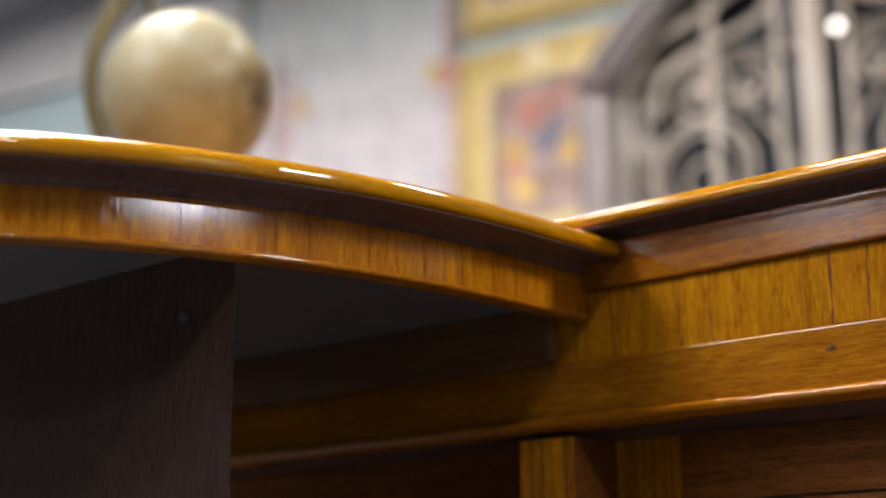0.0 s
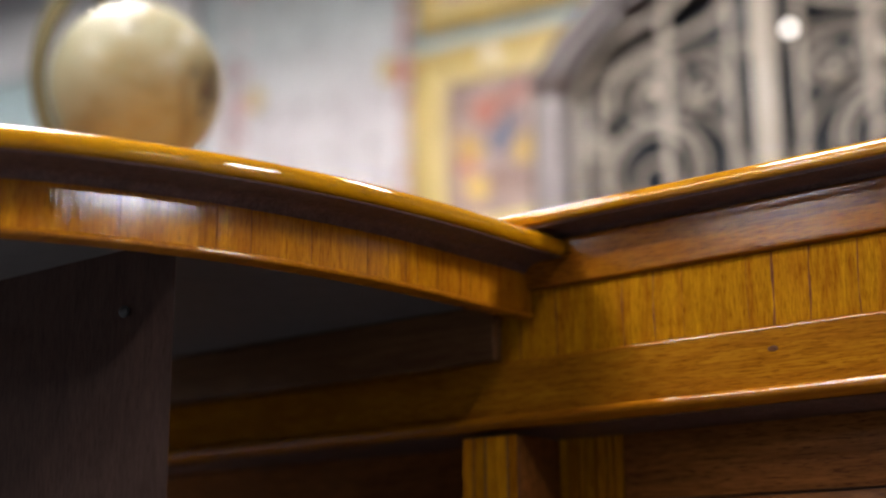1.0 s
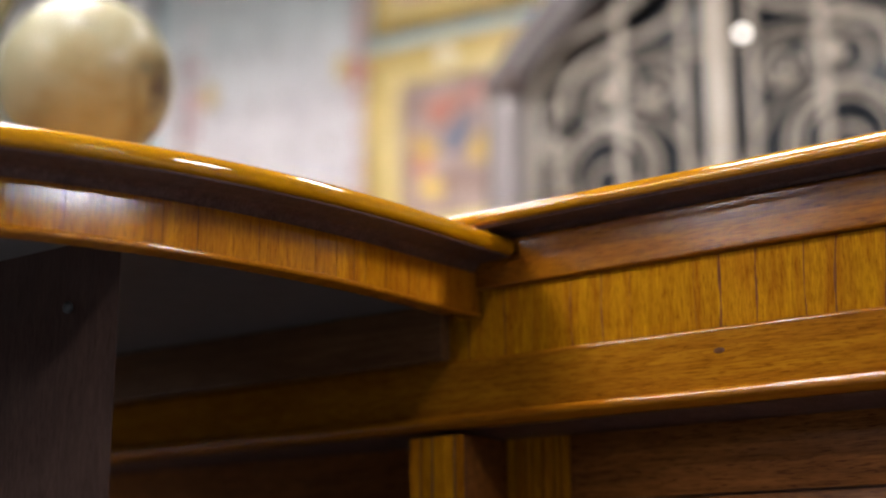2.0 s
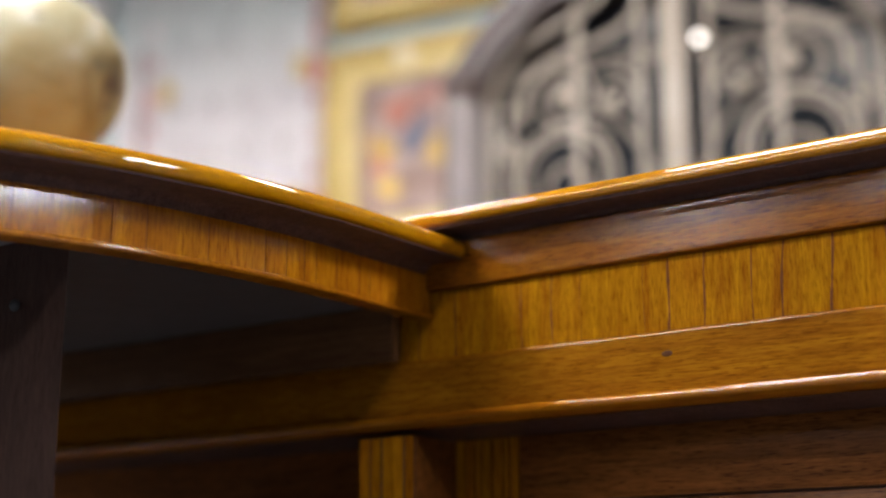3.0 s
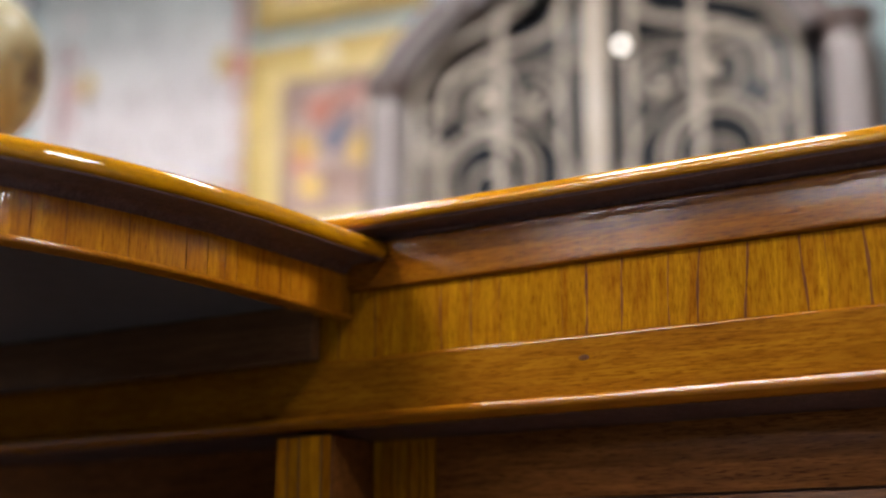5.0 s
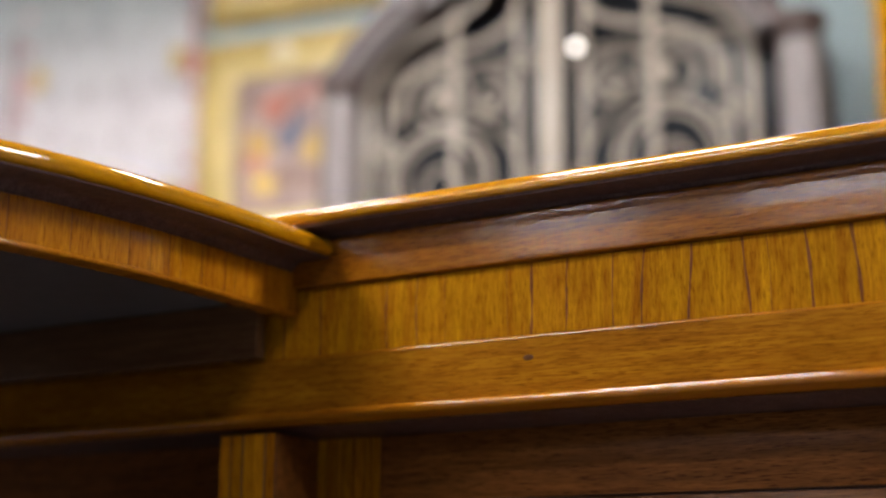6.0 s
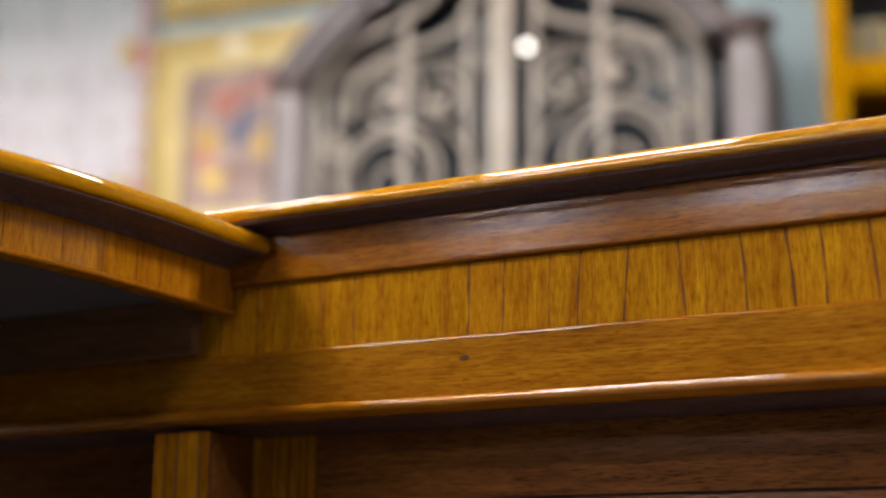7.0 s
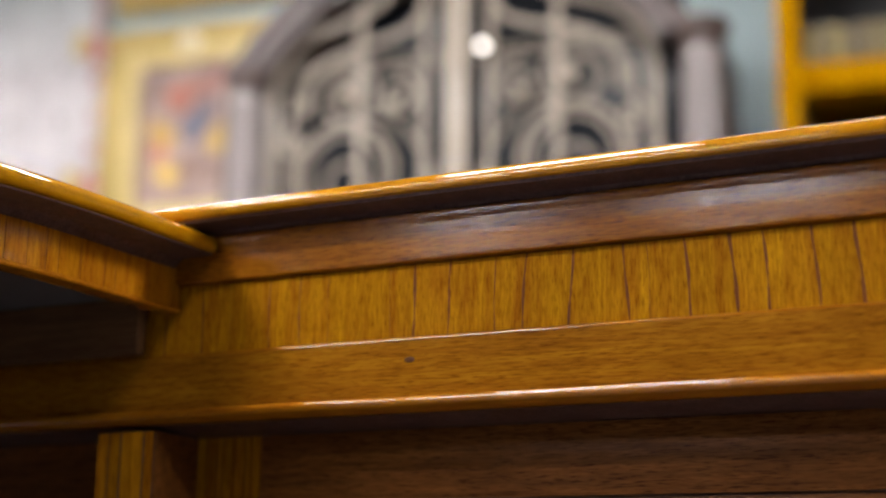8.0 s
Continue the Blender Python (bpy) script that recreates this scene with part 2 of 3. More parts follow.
nose = [(0.0425, 0.7825), (0.0450, 0.7832), (0.0459, 0.7846), (0.0462, 0.7865), (0.0461, 0.7885)]
nose += [(0.02508 + 0.022 * math.cos(radians(a)), 0.7822 + 0.022 * math.sin(radians(a))) for a in range(18, 39, 2)]
nose += [(0.0409, 0.7967), (0.0390, 0.7972), (0.0350, 0.7975)]
part("top", straight([(-0.50, 0.7825)] + nose + [(0.020, 0.7975), (-0.50, 0.7975)]), top_wood, cabinet, "glossy orange-gold top with rounded edge")
cove = [(0.0055, 0.7285), (0.0066, 0.7287), (0.0074, 0.7294)] + [(0.0075 + 0.032 * min(k, 20) * 0.001 + 0.9 * max(0, k - 26) ** 2 * 1e-6, 0.7296 + 0.001 * k) for k in range(0, 38, 2)] + [(0.0094, 0.7715), (0.0090, 0.7734), (-0.03, 0.7734), (-0.03, 0.7285)]
# dark wood paints in the shade under the overhanging top
part("top_underside", straight([(-0.03, 0.7735), (0.0070, 0.7735), (0.0062, 0.7755), (0.0090, 0.7785), (0.0405, 0.7797), (0.0415, 0.7824), (-0.03, 0.7824)]), dark_wood, cabinet, "underside of the top, its shade put into a dark colour")
part("cove_moulding", straight(cove), cove_wood, cabinet, "reddish-brown hollow moulding under the top")
part("frieze_backing", straight([(-0.02, 0.655), (-0.0003, 0.655), (-0.0003, 0.7272), (-0.02, 0.7272)]), joint_wood, cabinet, "dark ground between the veneer strips")
rail = [(-0.02, 0.606), (-0.02, 0.6572), (0.0042, 0.6572), (0.0042, 0.6085), (0.0035, 0.606)]
part("rail_edge", straight([(-0.02, 0.6573), (0.0042, 0.6573), (0.0040, 0.6583), (0.0032, 0.6593), (0.0018, 0.6600), (-0.02, 0.6601)]), edge_wood, cabinet, "glossy rounded upper edge of the rail")
part("rail", straight(rail), rail_wood, cabinet, "brown horizontal rail with fine dark grain")
part("knot", ball(0.0052, (0.2644, -0.0036, 0.6388), (1.3, 0.2, 0.68), 14, 8), knot_wood, cabinet, "small dark knot in the rail")
nosing = [(-0.02, 0.594), (-0.02, 0.6058)] + arc(0.0060, 0.6010, 0.0048, 90, -85, 10) + [(0.002, 0.5952), (0.000, 0.594)]
part("nosing", straight(nosing), nosing_wood, cabinet, "glossy rounded bead under the rail")
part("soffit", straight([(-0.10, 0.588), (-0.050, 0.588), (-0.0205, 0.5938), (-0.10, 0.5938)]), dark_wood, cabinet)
part("body", box(CX0 + 0.01, CX1 - 0.01, 0.0855, 0.50, 0.06, 0.779), dark_wood, cabinet, "dark carcass")
part("plinth", box(CX0 + 0.03, CX1 - 0.03, 0.06, 0.48, 0.0, 0.09, 0.003), dark_wood, cabinet)


def pilaster(x0):
    w = 0.0675
    post = part("pilaster", box(x0, x0 + w, 0.008, 0.085, 0.09, 0.5876, 0.002), panel_wood, cabinet, "upright with golden striped veneer face")
    part("groove_ground", box(x0 + 0.001, x0 + w - 0.001, 0.0043, 0.0079, 0.09, 0.5874), dark_wood, post, "dark ground between the veneer strips", False)
    cuts = [(0.0, 0.0), (0.0134, 0.0012), (0.028, 0.0016), (0.042, 0.0004), (0.056, 0.0015), (w, 0.0)]
    for (a, ga), (b, gb) in zip(cuts, cuts[1:]):
        part("veneer_strip", box(x0 + a + ga, x0 + b - gb, 0.003, 0.0042, 0.09, 0.5874), post_veneer, post, "", False)
    return post


for px in (-0.0877, 1.02, -1.19):
    pilaster(px)


def bay(x0, x1):
    """The panelled front between two uprights: banded stiles, a top rail and a sunk panel."""
    for s0, s1 in ((x0, x0 + 0.077), (x1 - 0.077, x1)):
        stile = part("stile", box(s0, s1, 0.0785, 0.0852, 0.09, 0.5876), panel_wood, cabinet, "upright frame piece with veneer strips")
        cuts = [0.0, 0.011, 0.024, 0.031, 0.045, 0.058, 0.066, 0.077]
        for a, b in zip(cuts, cuts[1:]):
            part("veneer_strip", box(s0 + a + 0.0010, s0 + b - 0.0010, 0.0766, 0.0783, 0.09, 0.5874), post_veneer, stile, "", False)
    part("frame_rail", box(x0 + 0.0775, x1 - 0.0775, 0.0775, 0.0852, 0.5215, 0.5876, 0.001), panel_wood, cabinet, "dark brown frame rail with long grain")
    part("panel", box(x0 + 0.0775, x1 - 0.0775, 0.0815, 0.0853, 0.09, 0.5195, 0.001), panel_wood, cabinet, "sunk dark brown panel")


bay(-0.0200, 1.0195)
part("panel", box(-1.12, -0.088, 0.0785, 0.0853, 0.09, 0.5876), panel_wood, cabinet, "plain dark brown panel")

# ---- the oval desk end ----
EX, EY, EA, EB = -0.36, -0.10, 0.36, 0.60


def oval(n, offset=0.0, limit=-0.0015):
    """Stations round the oval from the cabinet's face, round the front, and back to it."""
    a0 = math.asin(0.1 / EB)
    out = []
    for i in range(n + 1):
        a = a0 - (math.pi + 2 * a0) * i / n
        nx, ny = math.cos(a) / EA, math.sin(a) / EB
        h = math.hypot(nx, ny)
        x, y = EX + EA * math.cos(a), EY + EB * math.sin(a)
        if a > 0:
            x, nx, ny, h = EX + EA + 0.04 * (y - EY), 1.0, 0.0, 1.0
        out.append((x, y, nx / h, ny / h))
    return out


LIFT = 0.0027


def clamp_y(bm, limit):
    """Ends the desk's mouldings at the cabinet and sets them at their height."""
    for v in bm.verts:
        v.co.z += LIFT
        if v.co.y > limit:
            v.co.y = limit
    return bm


desk = thing("desk", "oval-ended varnished desk in golden-brown striped veneer, joined to the cabinet", "desk")
stations = oval(120)


def oval_disc(offset_profile, n=120):
    bm = bmesh.new()
    rings = [[bm.verts.new((x + nx * o, y + ny * o, z)) for x, y, nx, ny in oval(n)] for o, z in offset_profile]
    for a, b in zip(rings, rings[1:]):
        for i in range(n):
            bm.faces.new((a[i], a[i + 1], b[i + 1], b[i]))
    bm.faces.new(rings[0])
    bm.faces.new(rings[-1])
    for i in range(len(rings) - 1):
        bm.faces.new((rings[i][0], rings[i + 1][0], rings[i + 1][-1], rings[i][-1]))
    return bm


bead = [(0.0, 0.7528), (0.0455, 0.7528), (0.0485, 0.7537), (0.0508, 0.7560), (0.0515, 0.7585)] + \
       [(0.0285 + 0.023 * math.cos(radians(a)), 0.7600 + 0.0145 * math.sin(radians(a))) for a in range(8, 91, 6)] + [(0.0, 0.7748)]
part("top", clamp_y(oval_disc(bead), -0.014), desk_top_wood, desk, "glossy orange-gold desk top with rounded edge")
# moulding and soffit coloured dark for the shade below the desk top
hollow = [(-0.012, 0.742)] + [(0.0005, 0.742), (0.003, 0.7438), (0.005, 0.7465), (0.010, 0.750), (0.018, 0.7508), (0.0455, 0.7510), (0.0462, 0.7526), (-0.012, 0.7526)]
part("hollow_moulding", clamp_y(sweep(hollow, stations), -0.012), dark_wood, desk, "hollow moulding under the desk top, its shade put into a dark colour")
part("apron", clamp_y(sweep([(-0.018, 0.7013), (-0.0003, 0.7013), (-0.0003, 0.744), (-0.018, 0.744)], oval(700)), -0.002), apron_joint, desk, "curved apron under striped veneer")
part("bead", clamp_y(sweep([(-0.02, 0.6985)] + arc(0.0004, 0.7010, 0.0027, -90, 90, 8) + [(-0.02, 0.7037)], stations), -0.002), nosing_wood, desk, "thin rounded bead along the apron's foot")
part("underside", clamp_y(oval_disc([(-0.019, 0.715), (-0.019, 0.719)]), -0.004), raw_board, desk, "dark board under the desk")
random.seed(5)
fine_path = oval(1400)
lengths = [0.0]
for p, qn in zip(fine_path, fine_path[1:]):
    lengths.append(lengths[-1] + math.hypot(qn[0] - p[0], qn[1] - p[1]))
at = 0.0
i0 = 0
while i0 < 1400 and at < 1.15:
    width = random.choice((0.008, 0.010, 0.012, 0.015))
    i1 = i0
    while i1 < 1400 and lengths[i1] < at + width - 0.0004:
        i1 += 1
    mid = [fine_path[i0 + (i1 - i0) * k // 6] for k in range(7)]
    part("veneer_strip", clamp_y(sweep([(-0.0012, 0.7038), (0.0003, 0.7038), (0.0003, 0.7425), (-0.0012, 0.7425)], mid), -0.002), apron_veneer, desk)
    at += width
    i0 = i1
    while i0 < 1400 and lengths[i0] < at:
        i0 += 1
part("apron_back", clamp_y(sweep([(-0.0014, 0.7038), (0.0, 0.7038), (0.0, 0.7425), (-0.0014, 0.7425)], fine_path[i0::20]), -0.002), apron_veneer, desk)
leg_board = box(-0.62, -0.07, -0.40, -0.380, 0.0, 0.7175)
for v in leg_board.verts:
    if v.co.x > -0.08 and v.co.y > -0.39:
        v.co.x -= 0.06
part("pedestal", leg_board, pedestal_wood, desk, "dark brown pedestal under the desk")
# added dark board: stands in for the desk's shade on the frieze
part("shade_board", box(-0.66, -0.03, -0.0200, -0.0045, 0.6604, 0.7172, 0.002), shade_board_wood, desk, "added dark brown board standing in for the desk's shade on the frieze")
part("knob", ball(0.005, (-0.128, -0.4045, 0.662), (1, 0.8, 1), 16, 10), chrome, desk, "small steel screw cap")

# veneer strips of the cabinet's frieze: joint at mid height, lean from top to foot, half the joint's width
random.seed(8)
JOINTS = [(0.033, 0.0, 0.0014), (0.065, 0.0, 0.0004), (0.110, 0.0005, 0.0010), (0.144, 0.0, 0.0011), (0.175, 0.0, 0.0004), (0.241, 0.0, 0.0004),
          (0.266, -0.002, 0.0016), (0.301, -0.003, 0.0012), (0.346, 0.0, 0.0008), (0.374, -0.0045, 0.0014), (0.418, -0.004, 0.0013),
          (0.468, 0.004, 0.0013), (0.488, 0.003, 0.0004), (0.522, 0.0045, 0.0017), (0.561, 0.005, 0.0017), (0.588, 0.004, 0.0013),
          (0.628, 0.0045, 0.0015), (0.662, 0.005, 0.0017)]
while JOINTS[-1][0] < CX1 - 0.05:
    JOINTS.append((JOINTS[-1][0] + random.uniform(0.025, 0.05), random.uniform(0.001, 0.005), random.uniform(0.0006, 0.0016)))
while JOINTS[0][0] > -0.5:
    JOINTS.insert(0, (JOINTS[0][0] - random.uniform(0.02, 0.045), random.uniform(-0.001, 0.001), random.uniform(0.0005, 0.0015)))


def joint_line(joint, side):
    """The wavering edge of a strip along a joint, from the foot up."""
    x, lean, half = joint
    out = []
    for q in range(7):
        f = q / 6
        out.append((x + lean * (0.5 - f) + 0.0007 * math.sin(x * 190 + f * 5.0) + side * half * (0.75 + 0.25 * math.sin(x * 77 + f * 9.0)), 0.6602 + 0.0670 * f))
    return out


for a, b in zip(JOINTS, JOINTS[1:]):
    bm = bmesh.new()
    rows = [[bm.verts.new((x, y, z)) for (x, z), y in ((p, 0.0), (q, 0.0), (q, 0.0015), (p, 0.0015))] for p, q in zip(joint_line(a, 1), joint_line(b, -1))]
    for r0, r1 in zip(rows, rows[1:]):
        for k in range(4):
            bm.faces.new((r0[k], r0[(k + 1) % 4], r1[(k + 1) % 4], r1[k]))
    bm.faces.new(rows[0])
    bm.faces.new(rows[-1])
    part("veneer_strip", bm, veneer, cabinet, "", False)

# ---- the globe ----
GX, GY, GR = -0.850, 0.175, 0.131
globe_mat = Mat("antique_globe_map", 0.5, 0.0, 0.25, 0.22)
land = globe_mat.noise(7.0, 6.0, (1, 1, 1), 0.6, 0.6)
stain = globe_mat.noise(16.0, 4.0)
sea = globe_mat.mix((0.29, 0.262, 0.155), (0.35, 0.322, 0.210), stain)
coast = globe_mat.ramp(land, [(0.50, (1, 1, 1)), (0.56, (0.90, 0.84, 0.70)), (0.62, (0.72, 0.62, 0.46)), (0.72, (0.5, 0.38, 0.28))])
globe_mat.b.inputs["Specular IOR Level"].default_value = 0.3
globe_mat.color(globe_mat.mix(sea, coast, 1.0, "MULTIPLY")).bump(stain, 0.05)
globe = thing("table_globe", "cream antique-style globe on a turned stand with a brass arm", "globe", "", "", pose(GX, GY, 0.7975))
part("ball", ball(GR, (0, 0, 0.402), (1, 1, 1), 48, 28), globe_mat.m, globe, "cream and tan map globe")
dark_land = plain("dark_continent", (0.10, 0.07, 0.045), 0.4, 0, 60, 0.3)
pale_land = plain("olive_continent", (0.18, 0.155, 0.085), 0.45, 0, 60, 0.3)
for ctr, size, wide, tall in (((0.93, 0.32, -0.20), 0.26, 0.62, 1.2), ((0.90, 0.02, -0.06), 0.10, 1.2, 0.6), ((0.62, -0.55, 0.34), 0.07, 1.6, 0.5)):
    ctr = Vector(ctr).normalized()
    sx = Vector((-ctr.y, ctr.x, 0)).normalized()
    sz = ctr.cross(sx).normalized()
    rnd = random.Random(round(size * 100))
    patch = bmesh.new()
    hub = patch.verts.new(ctr * (GR + 0.0008) + Vector((0, 0, 0.402)))
    rim = []
    for k in range(22):
        a = 2 * math.pi * k / 22
        r = size * rnd.uniform(0.7, 1.25)
        d = (ctr + sx * r * wide * math.cos(a) + sz * r * tall * math.sin(a)).normalized()
        rim.append(patch.verts.new(d * (GR + 0.0012) + Vector((0, 0, 0.402))))
    for k in range(22):
        patch.faces.new((hub, rim[k], rim[(k + 1) % 22]))
    part("land_patch", patch, dark_land if size > 0.2 else pale_land, globe, "dark brown land mass on the map" if size > 0.2 else "")
RV = Vector((0.625, 0.78, 0))
MID = Vector((0, 0, 0.402)) + (RV * 0.62 + Vector((0, 0, 0.157))) * GR
ring = [MID + (RV * math.cos(radians(f)) + Vector((0, 0, 1)) * math.sin(radians(f))) * GR * 1.745 for f in range(115, 252, 4)]
bm = bmesh.new()
fwd = Vector((0.78, -0.625, 0))
rings = []
for k, p in enumerate(ring):
    out = (p - MID).normalized()
    rings.append([bm.verts.new(p + out * a * 0.012 + fwd * b * 0.015) for a, b in ((-1, -1), (-1, 1), (0.4, 1), (1, 0.5), (1, -0.5), (0.4, -1))])
for a, b in zip(rings, rings[1:]):
    for j in range(6):
        bm.faces.new((a[j], a[(j + 1) % 6], b[(j + 1) % 6], b[j]))
bm.faces.new(rings[0])
bm.faces.new(rings[-1])
part("meridian_arm", bm, brass, globe, "curved antique brass arm")
pole = RV * math.cos(radians(113)) + Vector((0, 0, 1)) * math.sin(radians(113))
for nm, a, b in (("axis_pin", 0.98, 1.42), ("axis_pin", -1.22, -0.98)):
    part(nm, tube([Vector((0, 0, 0.402)) + pole * GR * s for s in (a, (a + b) / 2, b)], 0.0075, 10), brass, globe)
part("stand", lathe([(0, 0), (0.095, 0), (0.098, 0.008), (0.09, 0.016), (0.05, 0.024), (0.03, 0.04), (0.018, 0.07), (0.016, 0.13), (0.026, 0.15), (0.017, 0.17), (0.015, 0.222), (0.022, 0.236), (0, 0.2405)], 36), dark_wood, globe, "turned dark wooden stand")

# ---- pictures on the wall ----


def picture(u0, u1, z0, z1, border, blobs, label):
    pic = thing("painting", label, "painting", "", "", NORTH @ pose(0, -0.002, 0))
    b = border
    steps = [(0.0, 0.02, 0.030), (0.02, b * 0.45, 0.048), (b * 0.45, b * 0.58, 0.034), (b * 0.58, b, 0.040)]
    for s0, s1, dep in steps:
        mat = gold_pale if s0 > b * 0.57 else gold
        for q4 in ((u0 + s0, u0 + s1, z0 + s0, z1 - s0), (u1 - s1, u1 - s0, z0 + s0, z1 - s0), (u0 + s1, u1 - s1, z0 + s0, z0 + s1), (u0 + s1, u1 - s1, z1 - s1, z1 - s0)):
            part("frame", box(q4[0], q4[1], -dep, 0.0, q4[2], q4[3], 0.004), mat, pic, "carved gilt frame moulding")
    canvas = Mat("oil_canvas", 0.45, 0, 0.2, 0.3)
    cl = canvas.noise(9.0, 4.0)
    canvas.color(canvas.ramp(cl, [(0.3, (0.26, 0.175, 0.165)), (0.5, (0.38, 0.26, 0.225)), (0.7, (0.48, 0.34, 0.27))]))
    cv = part("canvas", box(u0 + b, u1 - b, -0.012, -0.002, z0 + b, z1 - b), canvas.m, pic, "dim oil painting in brown, red and gold")
    strokes = []
    rr = random.Random(len(blobs))
    for u, z, ru, rz, col in blobs:
        for _ in range(4):
            tone = rr.uniform(0.7, 1.2)
            strokes.append((u + ru * rr.uniform(-0.5, 0.5), z + rz * rr.uniform(-0.5, 0.5), ru * rr.uniform(0.35, 0.7), rz * rr.uniform(0.35, 0.7), scaled(col, tone)))
    for k, (u, z, ru, rz, col) in enumerate(strokes):
        bm2 = bmesh.new()
        vs = []
        for j in range(14):
            a = 2 * math.pi * j / 14
            w = 1 + rr.uniform(-0.25, 0.25)
            vs.append(bm2.verts.new((u + ru * w * math.cos(a), -0.0130 - 0.0002 * k, z + rz * w * math.sin(a))))
        top = bm2.faces.new(vs)
        ext = bmesh.ops.extrude_face_region(bm2, geom=[top])
        bmesh.ops.translate(bm2, vec=(0, 0.001, 0), verts=[v for v in ext["geom"] if isinstance(v, bmesh.types.BMVert)])
        part("paint_patch", bm2, plain("paint_patch", col, 0.5, 0, 30, 0.3), cv)
    return pic


low = picture(-0.045, 0.675, 1.655, 2.495, 0.15,
              [(0.287, 2.22, 0.085, 0.065, (0.56, 0.19, 0.13)), (0.338, 2.10, 0.055, 0.085, (0.17, 0.17, 0.26)), (0.20, 2.08, 0.06, 0.06, (0.78, 0.48, 0.12)),
               (0.44, 2.05, 0.055, 0.07, (0.78, 0.50, 0.11)), (0.187, 2.01, 0.055, 0.045, (0.78, 0.34, 0.20)), (0.422, 2.27, 0.05, 0.05, (0.45, 0.20, 0.16)),
               (0.33, 1.95, 0.05, 0.05, (0.42, 0.24, 0.20)), (0.18, 2.25, 0.05, 0.05, (0.26, 0.17, 0.15)), (0.224, 1.92, 0.065, 0.05, (0.78, 0.52, 0.14)),
               (0.38, 2.17, 0.04, 0.05, (0.14, 0.10, 0.13)), (0.45, 1.93, 0.06, 0.05, (0.34, 0.20, 0.17))],
              "small painting of red and gold shapes in wide gilt frame")
part("cartouche", ball(0.05, (0.309, -0.035, 2.42), (1, 0.45, 0.9), 20, 12), cream, low, "pale cream carved ornament on the frame")
picture(-0.020, 0.70, 2.565, 3.15, 0.11, [(0.3, 2.85, 0.12, 0.1, (0.2, 0.16, 0.12))], "dark painting in a gilt frame hung above another")

# ---- the hanging textile ----
cloth = Mat("embroidered_cloth", 0.85)
cw = cloth.noise(260.0, 2.0)
cm = cloth.noise(7.0, 2.0)
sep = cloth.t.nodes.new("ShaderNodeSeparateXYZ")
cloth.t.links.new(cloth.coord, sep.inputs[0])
# dimmer light towards the top of the cloth is put into its colour
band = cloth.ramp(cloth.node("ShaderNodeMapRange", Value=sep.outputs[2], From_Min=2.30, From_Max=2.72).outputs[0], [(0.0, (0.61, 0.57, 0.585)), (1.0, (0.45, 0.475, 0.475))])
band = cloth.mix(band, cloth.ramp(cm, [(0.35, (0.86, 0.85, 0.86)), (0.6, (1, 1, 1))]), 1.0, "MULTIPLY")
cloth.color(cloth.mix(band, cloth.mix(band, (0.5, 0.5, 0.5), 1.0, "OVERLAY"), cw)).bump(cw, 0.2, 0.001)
red_thread = plain("red_thread", (0.50, 0.19, 0.18), 0.8, 0, 80, 0.3)
yellow_thread = plain("ochre_thread", (0.60, 0.45, 0.18), 0.8, 0, 80, 0.3)
pink_thread = plain("pink_thread", (0.66, 0.46, 0.46), 0.8, 0, 80, 0.25)
grey_thread = plain("grey_thread", (0.40, 0.37, 0.37), 0.8, 0, 80, 0.2)
hanging = thing("wall_hanging", "white embroidered cloth hanging with red and ochre floral borders", "wall hanging", "", "", NORTH @ pose(0, -0.004, 0))
U0, U1, H0, H1 = -1.06, -0.048, 0.95, 3.05
bm = bmesh.new()
cols = 60
rows2 = [[bm.verts.new((U0 + (U1 - U0) * i / cols, -0.018 - 0.010 * math.sin(i * 0.75) - 0.003 * math.sin(i * 2.1), z)) for i in range(cols + 1)] for z in (H0, 1.6, 2.3, H1)]
back = [[bm.verts.new((v.co.x, v.co.y + 0.004, v.co.z)) for v in r] for r in rows2]
for grid, flip in ((rows2, False), (back, True)):
    for a, b in zip(grid, grid[1:]):
        for i in range(cols):
            f = (a[i], a[i + 1], b[i + 1], b[i])
            bm.faces.new(f[::-1] if flip else f)
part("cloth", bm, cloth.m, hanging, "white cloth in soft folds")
part("rod", tube([(U0 - 0.05, -0.02, 3.06), ((U0 + U1) / 2, -0.02, 3.06), (U1 + 0.05, -0.02, 3.06)], 0.012, 10), dark_wood, hanging, "dark wooden rod")


def flower(u, z, r, mat, k):
    rr = random.Random(k)
    bm3 = bmesh.new()
    n = 18
    vs = [bm3.verts.new((u + r * (0.75 + 0.25 * math.cos(5 * 2 * math.pi * j / n)) * math.cos(2 * math.pi * j / n), -0.034, z + r * rr.uniform(0.9, 1.3) * math.sin(2 * math.pi * j / n))) for j in range(n)]
    f = bm3.faces.new(vs)
    ext = bmesh.ops.extrude_face_region(bm3, geom=[f])
    bmesh.ops.translate(bm3, vec=(0, 0.003, 0), verts=[v for v in ext["geom"] if isinstance(v, bmesh.types.BMVert)])
    return part("embroidery", bm3, mat, hanging)


